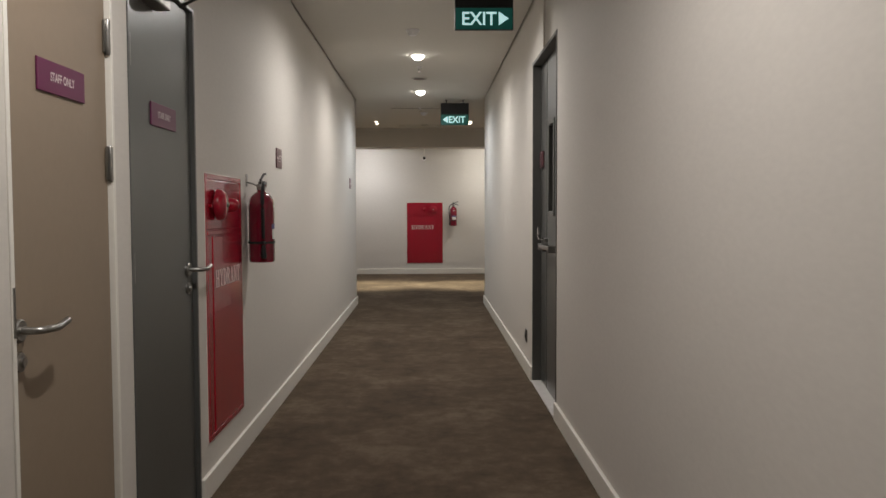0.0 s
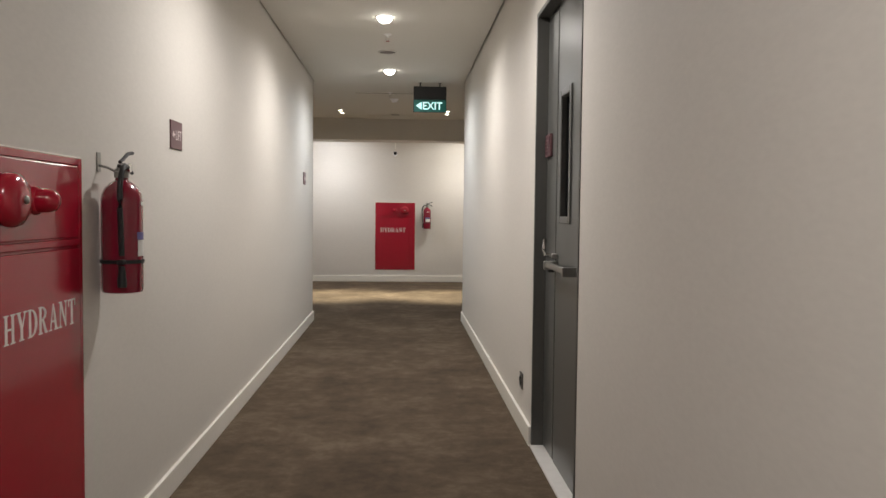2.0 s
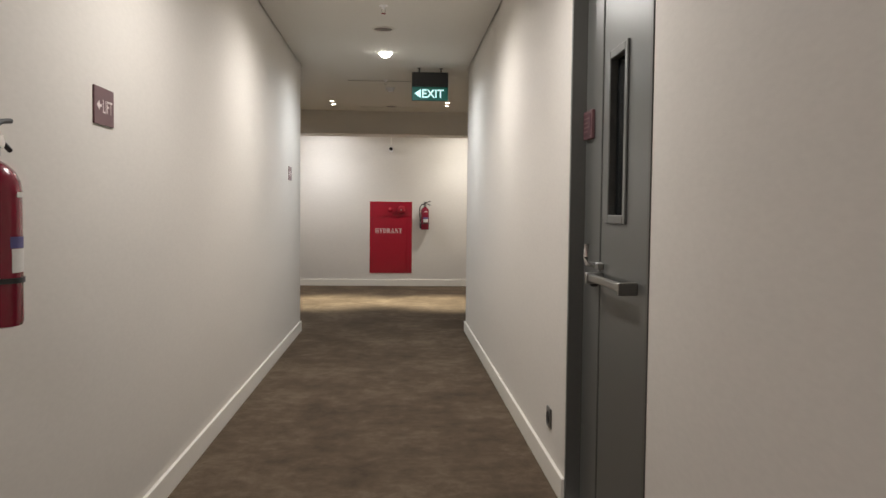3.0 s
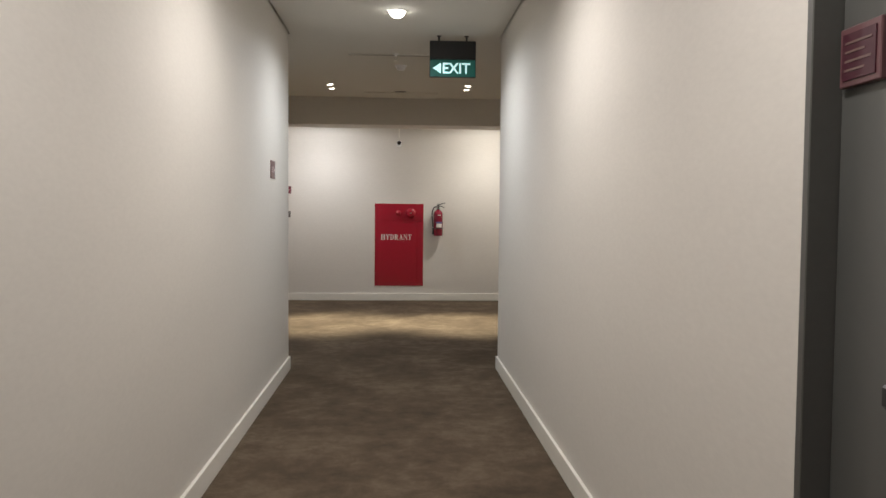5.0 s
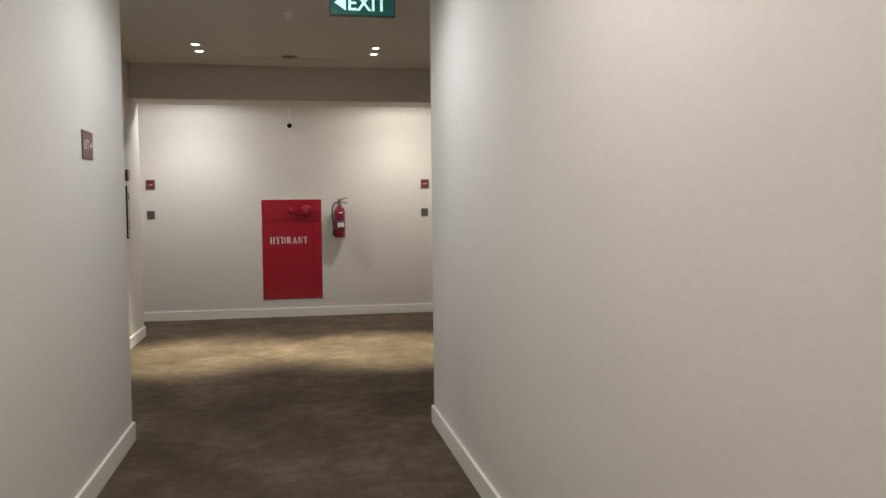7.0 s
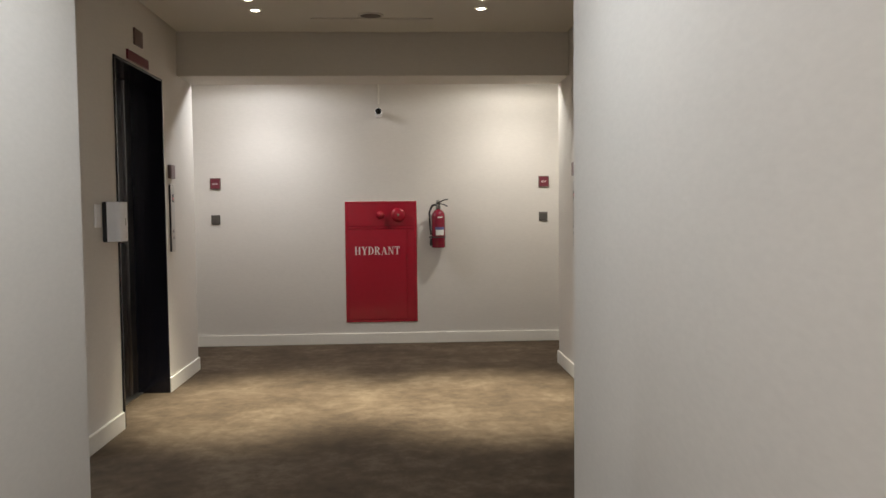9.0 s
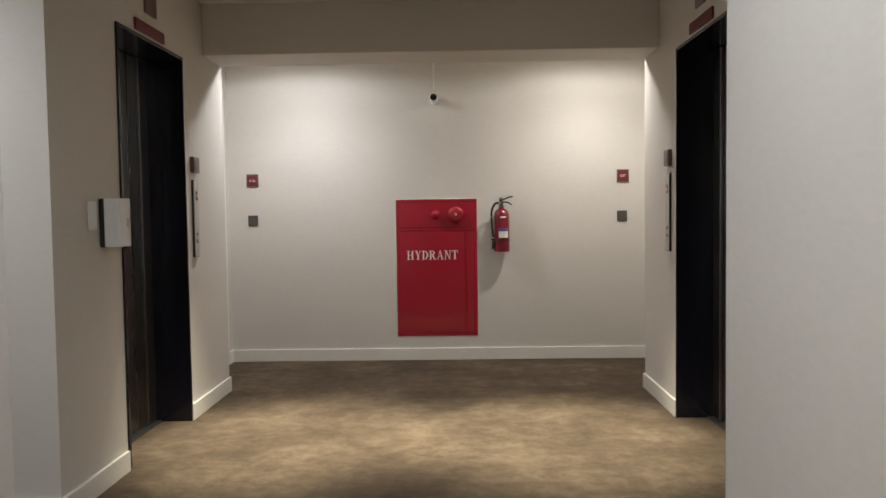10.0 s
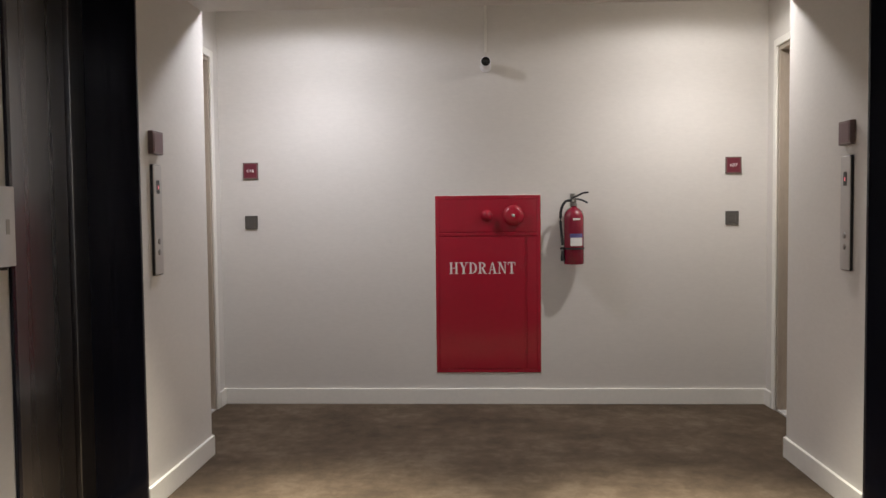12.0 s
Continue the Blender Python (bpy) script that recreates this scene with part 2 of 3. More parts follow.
wall("wall_lobby_southwest", "x", YC, -0.2, XW, L - 0.2, 2.56, [], "cream painted side corridor wall")
wall("wall_side_north", "x", YS, 0.2, XW, LL, 2.56, [], "cream painted side corridor wall")
wall("wall_side_end", "y", XW, -0.2, YC - 0.2, YS + 0.2, 2.56, [], "plain cream painted end of the side corridor")
wall("wall_lobby_southeast", "x", YC, -0.2, R + 0.2, LR + 0.2, 2.56, [], "cream painted return wall of the lift lobby")
wall("wall_lobby_west", "y", LL, -0.28, YS + 0.2, YB, 2.56, [(*LFL, 0, LFZ)], "cream painted lift lobby wall with a lift opening")
wall("wall_lobby_east", "y", LR, 0.28, YC, YB, 2.56, [(*LFR, 0, LFZ)], "cream painted lift lobby wall with a lift opening")
wall("wall_recess_west", "y", XL, -0.2, YB, YF, 2.56, [(*RD, 0, RDZ)], "cream painted recess wall with a room door")
wall("wall_recess_east", "y", XR, 0.2, YB, YF, 2.56, [(*RD, 0, RDZ)], "cream painted recess wall with a room door")
wall("wall_north", "x", YF, 0.2, XL - 0.2, XR + 0.2, 2.56, [H2], "cream painted end wall washed by downlights")

solid("floor", B(XW - 0.2, 2.2, Y0 - 0.2, YF + 0.2, -0.12, 0.0), CARPET, "mottled brown loop-pile carpet with worn streaks", "carpet", "structure")

bm = bmesh.new()
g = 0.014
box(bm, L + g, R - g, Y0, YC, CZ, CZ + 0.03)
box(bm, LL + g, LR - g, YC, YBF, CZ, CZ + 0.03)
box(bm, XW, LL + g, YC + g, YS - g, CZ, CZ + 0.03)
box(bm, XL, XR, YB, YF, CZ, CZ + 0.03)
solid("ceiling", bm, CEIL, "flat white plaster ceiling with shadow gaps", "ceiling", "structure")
# slab over the whole ceiling, coloured dark to paint the shade in the gaps
solid("gap_shade_sheet", B(XW - 0.2, 2.2, Y0 - 0.2, YF + 0.2, 2.562, 2.7), GAP_SHADE, "dark sheet above the ceiling with the edge gap's shade painted in", "ceiling", "structure")
solid("beam", B(LL, LR, YBF, YB, BZ, 2.56, bevel=0.004), WALL, "deep cream painted ceiling beam across the lobby", "beam", "structure")


def baseboard(u0, u1, face, axis, out):
    """A skirting board 98 mm high; out is the sign of the room's side."""
    bm = bmesh.new()
    t = 0.016 * out
    lo, hi = min(face, face + t), max(face, face + t)
    box(bm, *((lo, hi, u0, u1) if axis == "y" else (u0, u1, lo, hi)), 0.0, 0.098, bevel=0.003, seg=2)
    return solid("baseboard", bm, SKIRT, "cream painted skirting board along the carpet", "skirting board", "structure")


for a, b, f, ax, o in (
    (Y0, D1[0], L, "y", 1), (D1[1], D2[0], L, "y", 1), (D2[1], YC, L, "y", 1),
    (YE, DX[0], R, "y", -1), (DX[1], YC, R, "y", -1), (Y0, YE, XE, "y", -1),
    (XW, L, YC, "x", 1), (XW, LL + 0.013, YS, "x", -1), (R, LR, YC, "x", 1),
    (YS, LFL[0] - 0.02, LL, "y", 1), (LFL[1] + 0.004, YB, LL, "y", 1),
    (YC + 0.013, LFR[0] - 0.02, LR, "y", -1), (LFR[1] + 0.004, YB, LR, "y", -1),
    (XL, LL, YB, "x", 1), (LR, XR, YB, "x", 1),
    (RD[1] + 0.045, YF, XL, "y", 1), (RD[1] + 0.045, YF, XR, "y", -1), (XL + 0.013, XR - 0.013, YF, "x", -1),
):
    baseboard(a, b, f, ax, o)


# ---- doors ----
def lever(parent, x, z, turn, y=0.0, square=False):
    """A lever handle on a rose; turn: +1 points to +x."""
    part("rose", lathe(bmesh.new(), [(0, 0), (0.026, 0), (0.026, 0.007), (0.023, 0.01), (0, 0.01)], 24, Y_AXIS(x, y, z)), STEEL, parent, "brushed steel rose", True)
    pts = [(x, y - 0.008, z), (x, y - 0.040, z), (x + turn * 0.008, y - 0.052, z), (x + turn * 0.03, y - 0.056, z), (x + turn * 0.07, y - 0.056, z - 0.003), (x + turn * 0.10, y - 0.054, z + 0.002), (x + turn * 0.128, y - 0.053, z + 0.007)]
    part("lever", tube(bmesh.new(), pts, 0.0085, 12), STEEL, parent, "brushed steel lever", True)
    part("lock_cylinder", lathe(bmesh.new(), [(0, 0), (0.022, 0), (0.022, 0.006), (0.012, 0.008), (0.011, 0.014), (0, 0.014)], 20, Y_AXIS(x, y, z - 0.07)), STEEL, parent, "brushed steel keyhole rose", True)


def hinge(parent, x, z, y=0.0):
    bm = lathe(bmesh.new(), [(0, -0.052), (0.006, -0.05), (0.008, -0.046), (0.008, -0.0165), (0.007, -0.016), (0.008, -0.0155), (0.008, 0.0155), (0.007, 0.016), (0.008, 0.0165), (0.008, 0.046), (0.006, 0.05), (0, 0.052)], 12, pose(x, y - 0.004, z))
    box(bm, x - 0.022, x + 0.022, y - 0.0025, y + 0.001, z - 0.045, z + 0.045)
    part("hinge", bm, STEEL, parent, "steel butt hinge", True)


def service_door(name, span, top, material, fmat, hinge_right, label):
    """A flush service door in the west wall, its local x along the wall."""
    w = span[1] - span[0]
    d = thing(name, west(span[0]), label, "door", kind="structure")
    bm = bmesh.new()
    f = 0.016
    box(bm, 0, f, -0.004, 0.14, 0, top, bevel=0.0015)
    box(bm, w - f, w, -0.004, 0.14, 0, top, bevel=0.0015)
    box(bm, f, w - f, -0.004, 0.14, top - f, top, bevel=0.0015)
    box(bm, f, w - f, 0.058, 0.075, 0, top - f)
    part("door_frame", bm, fmat, d)
    leaf = part("door_leaf", B(f + 0.003, w - f - 0.003, 0.012, 0.055, 0.006, top - f - 0.003, bevel=0.002, seg=2), material, d)
    x = w - f - 0.002 if hinge_right else f + 0.002
    for z in (0.2, 0.98 if not hinge_right else 1.29, 1.645):
        hinge(d, x, z, 0.008)
    lever(leaf, 0.052 if hinge_right else w - 0.085, 0.89 if hinge_right else 0.935, 1 if hinge_right else 1, 0.012)
    sx = 0.29 if hinge_right else 0.349
    sg = part("sign_plate", B(sx - 0.128, sx + 0.128, 0.007, 0.0119, 1.438, 1.516, bevel=0.0015), PURPLE, leaf, "purple acrylic sign plate")
    lettering("STAFF ONLY", 0.022, 0.13, sx, 0.0068, 1.478, WHITE_INK, leaf, bold=0.01, label="white sign lettering")
    return d, leaf, w


d1, _, _ = service_door("door_1", D1, D1Z, TAN, SKIRT, True, "closed tan laminate service door with a purple sign")
part("strike_plate", B(0.004, 0.014, -0.0055, -0.0035, 0.88, 0.99), STEEL, d1, "steel strike plate")
d2, leaf2, w2 = service_door("door_2", D2, D2Z, GREY, GREY, False, "closed grey metal service door with a purple sign")
closer = part("door_closer", B(0.06, 0.29, -0.042, 0.011, 1.82, 1.875, bevel=0.006, seg=2), STEEL, leaf2, "silver door closer box")
part("closer_arm", tube(bmesh.new(), [(0.20, -0.02, 1.876), (0.20, -0.02, 1.885), (0.36, -0.12, 1.888), (0.50, -0.01, 1.89)], 0.006, 8), DGREY, leaf2, "thin metal closer arm", True)

# steel exit door of two uneven leaves; local x runs south
wx = DX[1] - DX[0]
dx = thing("door_3", east(DX[1]), "closed grey steel fire exit door of two leaves", "door", kind="structure")
f = 0.022
bm = bmesh.new()
for x0, x1 in ((0, f), (wx - f, wx)):
    box(bm, x0, x1, -0.004, 0.19, 0, DXZ, bevel=0.002)
box(bm, f, wx - f, -0.004, 0.19, DXZ - f, DXZ, bevel=0.002)
for x0, x1 in ((f, f + 0.016), (wx - f - 0.016, wx - f)):
    box(bm, x0, x1, 0.138, 0.16, 0.012, DXZ - f)
part("door_frame", bm, DGREY, dx, "dark grey steel door frame")
XG = DX[1] - 5.425
YL = 0.053
narrow = part("narrow_leaf", B(f + 0.003, XG - 0.011, YL, YL + 0.05, 0.014, DXZ - f - 0.004, bevel=0.003, seg=2), GREY, dx, "narrow fixed steel leaf")
WX0, WX1, WZ0, WZ1 = DX[1] - 5.335, DX[1] - 5.112, 1.125, 1.70
bm = bmesh.new()
x0, x1, ya, yb, z0, z1 = XG + 0.011, wx - f - 0.003, YL, YL + 0.05, 0.014, DXZ - f - 0.004
box(bm, x0, WX0, ya, yb, z0, z1), box(bm, WX1, x1, ya, yb, z0, z1)
box(bm, WX0, WX1, ya, yb, z0, WZ0), box(bm, WX0, WX1, ya, yb, WZ1, z1)
active = part("wide_leaf", bm, GREY, dx, "wide steel leaf with a narrow window")
part("leaf_gap_seal", B(XG - 0.011, XG + 0.011, YL + 0.012, YL + 0.045, 0.014, DXZ - f), RUBBER, dx, "black rubber seal")
bm = bmesh.new()
t = 0.024
for a in ((WX0 - 0.006, WX0 + t, WZ0 - 0.006, WZ1 + 0.006), (WX1 - t, WX1 + 0.006, WZ0 - 0.006, WZ1 + 0.006)):
    box(bm, a[0], a[1], YL - 0.008, YL + 0.02, a[2], a[3], bevel=0.003)
for a in ((WZ0 - 0.006, WZ0 + t), (WZ1 - t, WZ1 + 0.006)):
    box(bm, WX0 + t, WX1 - t, YL - 0.008, YL + 0.02, a[0], a[1], bevel=0.003)
part("vision_frame", bm, GREY, active, "raised steel window frame")
part("vision_pane", B(WX0 + t, WX1 - t, YL + 0.022, YL + 0.028, WZ0 + t, WZ1 - t), GLASS_D, active, "dark wired glass pane")
sign = part("door_sign", B(0.040, 0.165, YL - 0.014, YL - 0.0002, 1.432, 1.538, bevel=0.002), PLUM, narrow, "plum framed notice plate")
part("notice_face", B(0.052, 0.153, YL - 0.0165, YL - 0.0142, 1.444, 1.526), NOTICE, narrow, "dark maroon notice face")
for k in range(4):
    part("writing_bar", B(0.062, 0.142 - 0.02 * (k % 2), YL - 0.0175, YL - 0.0166, 1.507 - 0.016 * k, 1.511 - 0.016 * k), BROWN, narrow)
# panic bar
bar = part("panic_bar", B(XG + 0.05, 0.715, YL - 0.056, YL - 0.034, 0.916, 0.940, bevel=0.004, seg=2), STEEL, active, "silver push bar")
for x, bw in ((XG + 0.02, 0.03), (0.715, 0.012)):
    part("bar_bracket", B(x, x + bw, YL - 0.06, YL, 0.905, 0.945, bevel=0.003), STEEL, active, "silver bar bracket")
part("latch_box", B(XG + 0.016, XG + 0.055, YL - 0.026, YL, 0.955, 0.98, bevel=0.004), STEEL, active, "silver latch housing")
part("latch_lever", tube(bmesh.new(), [(XG + 0.03, YL - 0.02, 0.97), (XG + 0.03, YL - 0.055, 0.975), (XG + 0.028, YL - 0.06, 1.0), (XG + 0.026, YL - 0.055, 1.045)], 0.009, 10), CHROME, active, "chrome latch lever", True)
part("strike_block", B(XG - 0.055, XG - 0.012, YL - 0.03, YL, 0.89, 0.93, bevel=0.005), BLACK, narrow, "dark strike block")
solid("door_threshold", B(R - 0.012, R + 0.2, DX[0] + 0.001, DX[1] - 0.001, 0, 0.012, bevel=0.003), MARBLE, "white stone threshold under the exit door", "threshold", "structure")

# room doors in the recess
for k, (m, s) in enumerate(((west(RD[0], 0, XL), 1), (east(RD[1], 0, XR), -1))):
    w = RD[1] - RD[0]
    d = thing("door_%d" % (4 + k), m, "closed pale oak hotel room door in a deep frame", "door", kind="structure")
    bm = bmesh.new()
    for x0, x1 in ((0, 0.03), (w - 0.03, w)):
        box(bm, x0, x1, 0.001, 0.18, 0, RDZ, bevel=0.002)
    box(bm, 0.03, w - 0.03, 0.001, 0.18, RDZ - 0.03, RDZ, bevel=0.002)
    part("door_lining", bm, WOOD, d, "pale oak lining")
    bm = bmesh.new()
    for x0, x1 in ((-0.04, 0.004), (w - 0.004, w + 0.04)):
        if x0 > 0 and s > 0 or x0 < 0 and s < 0:
            box(bm, x0, x1, -0.012, 0.0005, 0, RDZ + 0.04, bevel=0.003)
    box(bm, 0.004, w - 0.004, -0.012, 0.0005, RDZ - 0.004, RDZ + 0.04, bevel=0.003)
    part("architrave", bm, SKIRT, d, "cream painted architrave")
    leaf = part("door_leaf", B(0.033, w - 0.033, 0.13, 0.172, 0.012, RDZ - 0.033, bevel=0.002), WOOD, d, "pale oak door leaf")
    solid("room_threshold", B(XL - 0.19, XL - 0.001, RD[0], RD[1], 0, 0.01) if s > 0 else B(XR + 0.001, XR + 0.19, RD[0], RD[1], 0, 0.01), MARBLE, "white stone strip under a room door", "threshold", "structure")


# ---- lifts ----
def lift_entrance(name, m, w, far_right):
    """Lift doors deep in a black frame; local x along the wall. far_right: the slow panel stands on the +x side."""
    d = thing(name, m, "closed dark steel lift doors in a black frame", "lift door", kind="structure")
    c, dep = 0.012, 0.235
    bm = bmesh.new()
    for x0, x1 in ((-0.008, c), (w - c, w + 0.004)) if far_right else ((-0.004, c), (w - c, w + 0.008)):
        box(bm, x0, x1, -0.010, dep, 0, LFZ + 0.004, bevel=0.002)
    box(bm, c, w - c, -0.010, dep, LFZ - c, LFZ + 0.004, bevel=0.002)
    part("jamb_lining", bm, LIFTB, d, "black stainless lining")
    seam = w - 0.13 if far_right else 0.13
    a = ((c, seam - 0.003, 0.018), (seam + 0.003, w - c, 0.0)) if far_right else ((seam + 0.003, w - c, 0.018), (c, seam - 0.003, 0.0))
    for x0, x1, back in a:
        part("door_panel", B(x0, x1, dep - 0.035 + back, dep + back, 0.012, LFZ - c - 0.004, bevel=0.003, seg=2), LIFT, d, "brushed dark steel panel")
    part("door_back", B(c, w - c, dep + 0.025, dep + 0.04, 0.0, LFZ), BLACK, d, "black shaft lining")
    part("sill", B(c, w - c, 0.17, dep + 0.02, 0.001, 0.008), STEEL, d, "grooved metal sill")
    return d


lift_entrance("lift_door_1", west(LFL[0], 0, LL), LFL[1] - LFL[0], True)
lift_entrance("lift_door_2", east(LFR[1], 0, LR), LFR[1] - LFR[0], False)


def plate(name, m, w, h, depth, material, label, category, border=None, text="", tsize=0.02, twidth=0.05):
    d = thing(name, m, label, category)
    part("backing", B(-w / 2, w / 2, -depth, 0, -h / 2, h / 2, bevel=min(0.002, depth / 3)), border or material, d)
    if border:
        part("face", B(-w / 2 + 0.009, w / 2 - 0.009, -depth - 0.002, -depth + 0.0005, -h / 2 + 0.009, h / 2 - 0.009, bevel=0.0005), material, d)
    if text:
        lettering(text, tsize, twidth, 0, -depth - 0.0025, 0, WHITE_INK, d, bold=0.012, label="white lettering")
    return d


for s in (1, -1):
    mk = (lambda y, z: west(y, z, LL)) if s > 0 else (lambda y, z: east(y, z, LR))
    y = 13.315
    plate("floor_indicator", mk(y, 1.508), 0.105, 0.095, 0.022, PLUM, "plum acrylic floor plate beside the lift", "sign plate", border=BROWN)
    p = thing("lift_call_panel", mk(y, 1.187), "slim brushed steel lift call panel", "lift call panel")
    part("body", B(-0.043, 0.043, -0.012, 0, -0.231, 0.231, bevel=0.004, seg=2), BLACK, p, "black panel sides", True)
    part("face", B(-0.041, 0.041, -0.0155, -0.0115, -0.228, 0.228, bevel=0.0015), ALU, p, "brushed steel face")
    part("display", B(-0.014, 0.014, -0.0172, -0.0158, 0.11, 0.165), LENS, p, "dark glass display")
    part("led_digit", B(-0.004, 0.005, -0.0182, -0.0174, 0.128, 0.144), LED, p, "red lit digit")
    for z in (-0.09, -0.135):
        b = part("call_button", lathe(bmesh.new(), [(0, 0), (0.012, 0), (0.012, 0.003), (0.010, 0.0045), (0, 0.0045)], 20, Y_AXIS(0, -0.0155, z)), STEEL, p, "round steel button", True)
    plate("lift_number_plate", mk(12.70, 2.292), 0.15, 0.10, 0.012, BROWN, "square brown acrylic plate above the lift", "sign plate")
    plate("lift_notice_plate", mk(12.685, 2.160), 0.385, 0.058, 0.012, MAROON, "long maroon acrylic plate above the lift", "sign plate")

# sanitiser dispenser and switch by the west lift
d = thing("sanitiser_dispenser", west(12.105, 1.18, LL), "white wall-mounted sanitiser dispenser with a black back", "dispenser")
part("back_plate", B(-0.066, 0.066, -0.024, 0, -0.108, 0.108, bevel=0.004), BLACK, d, "black back plate")
bm = bmesh.new()
prof = [(-0.064, -0.024), (-0.062, -0.066), (-0.052, -0.09), (-0.03, -0.101), (0.03, -0.101), (0.052, -0.09), (0.062, -0.066), (0.064, -0.024)]
lo = [bm.verts.new((x, y, -0.106)) for x, y in prof]
hi = [bm.verts.new((x, y, 0.108)) for x, y in prof]
for k in range(len(prof)):
    j = (k + 1) % len(prof)
    bm.faces.new((lo[k], lo[j], hi[j], hi[k]))
bm.faces.new(lo), bm.faces.new(hi)
part("cover", bm, WHITE, d, "glossy white cover", True)
part("level_window", B(-0.008, 0.008, -0.1022, -0.1005, -0.02, 0.02, bevel=0.0005), ALU, d, "grey level window")
part("nozzle", lathe(bmesh.new(), [(0, -0.116), (0.010, -0.116), (0.013, -0.106), (0, -0.1055)], 14, pose(0, -0.085, 0)), BLACK, d, "black nozzle", True)
d = thing("light_switch", west(11.968, 1.213, LL), "white plastic light switch plate on the wall", "light switch")
part("switch_plate", B(-0.036, 0.036, -0.009, 0, -0.061, 0.061, bevel=0.003, seg=2), WHITE, d)
for z in (-0.034, 0, 0.034):
    part("rocker", B(-0.022, 0.022, -0.0125, -0.0088, z - 0.014, z + 0.014, bevel=0.002), WHITE, d)


# ---- fire equipment ----
def hydrant(span, m, mirrored, label):
    """A red hydrant cabinet sunk in its wall. Local x from its centre; mirrored: strip and bell on the -x side."""
    w, z0, z1 = span
    s = -1 if mirrored else 1
    d = thing("hydrant_cabinet", m, label, "hydrant cabinet")
    h = w / 2
    part("wall_trim", frame_strip(-h, h, z0, z1, 0.012, -0.0025, 0.01), SKIRT, d, "pale plaster edge round the cabinet")
    part("cabinet_body", B(-h + 0.004, h - 0.004, 0.0005, 0.18, z0 + 0.004, z1 - 0.004), RED, d)
    part("cabinet_frame", frame_strip(-h + 0.004, h - 0.004, z0 + 0.004, z1 - 0.004, 0.022, -0.005, 0.012), RED, d)
    zs = z1 - 0.245
    part("upper_panel", B(-h + 0.027, h - 0.027, -0.004, 0.012, zs + 0.012, z1 - 0.027, bevel=0.004, seg=2), RED, d)
    part("middle_rail", B(-h + 0.026, h - 0.026, -0.006, 0.0115, zs - 0.012, zs + 0.009, bevel=0.004, seg=2), RED, d)
    xs = s * (h - 0.095)
    a, b = (-h + 0.027, xs - 0.008) if s > 0 else (xs + 0.008, h - 0.027)
    door = part("cabinet_door", B(a, b, -0.006, 0.012, z0 + 0.03, zs - 0.018, bevel=0.003, seg=2), RED, d, "glossy red door with white lettering")
    a, b = (xs + 0.006, h - 0.027) if s > 0 else (-h + 0.027, xs - 0.006)
    part("side_strip", B(a, b, -0.005, 0.012, z0 + 0.03, zs - 0.018, bevel=0.003, seg=2), RED, d)
    cx = -s * 0.036
    hydrant_word(cx, z0 + 0.663, door)
    zb = z1 - 0.13
    xb = s * 0.158
    bell = part("alarm_bell", lathe(bmesh.new(), [(0.066, 0.0), (0.066, 0.012), (0.061, 0.024), (0.048, 0.034), (0.028, 0.039), (0, 0.04)], 36, Y_AXIS(xb, -0.016, zb)), RED, d, "round red alarm bell gong", True)
    part("bell_base", lathe(bmesh.new(), [(0.03, 0), (0.03, 0.02)], 20, Y_AXIS(xb, 0, zb)), RED, d, "", True)
    part("bell_screw", lathe(bmesh.new(), [(0, 0), (0.010, 0), (0.010, 0.005), (0.006, 0.008), (0, 0.008)], 12, Y_AXIS(xb, -0.055, zb)), STEEL, bell, "steel screw", True)
    xl = -s * 0.006
    part("indicator_lamp", lathe(bmesh.new(), [(0.038, 0), (0.037, 0.008), (0.032, 0.013), (0.031, 0.036), (0.026, 0.052), (0.014, 0.061), (0, 0.064)], 28, Y_AXIS(xl, -0.003, zb)), RED, d, "domed red indicator lamp", True)
    part("door_knob", lathe(bmesh.new(), [(0.006, 0), (0.006, 0.008), (0.009, 0.012), (0, 0.014)], 14, Y_AXIS(s * (h - 0.055), -0.005, zs + 0.11)), RED, d, "", True)
    return d


def frame_strip(x0, x1, z0, z1, t, ya, yb):
    bm = bmesh.new()
    box(bm, x0, x0 + t, ya, yb, z0, z1, bevel=0.002), box(bm, x1 - t, x1, ya, yb, z0, z1, bevel=0.002)
    box(bm, x0 + t, x1 - t, ya, yb, z0, z0 + t, bevel=0.002), box(bm, x0 + t, x1 - t, ya, yb, z1 - t, z1, bevel=0.002)
    return bm


def prism(bm, pts, y0, y1):
    """A flat shape of (x, z) corners with a front at y0 and a back at y1."""
    a, b = [bm.verts.new((x, y0, z)) for x, z in pts], [bm.verts.new((x, y1, z)) for x, z in pts]
    bm.faces.new(a), bm.faces.new(b[::-1])
    for k in range(len(pts)):
        j = (k + 1) % len(pts)
        bm.faces.new((a[k], b[k], b[j], a[j]))


def bowl(x, z, rx, rz, ix, iz, steps=8):
    """The round side of a D or R as a row of four-cornered shapes."""
    ring = [(math.cos(a), math.sin(a)) for a in (radians(-90 + 180 * k / steps) for k in range(steps + 1))]
    return [[(x + rx * c, z + rz * d), (x + rx * e, z + rz * f), (x + ix * e, z + iz * f), (x + ix * c, z + iz * d)] for (c, d), (e, f) in zip(ring, ring[1:])]


def bar(x0, x1, z0, z1):
    return [(x0, z0), (x1, z0), (x1, z1), (x0, z1)]


def foot(x0, x1):
    return bar(x0, x1, 0, 0.05)


def head(x0, x1):
    return bar(x0, x1, 0.95, 1)


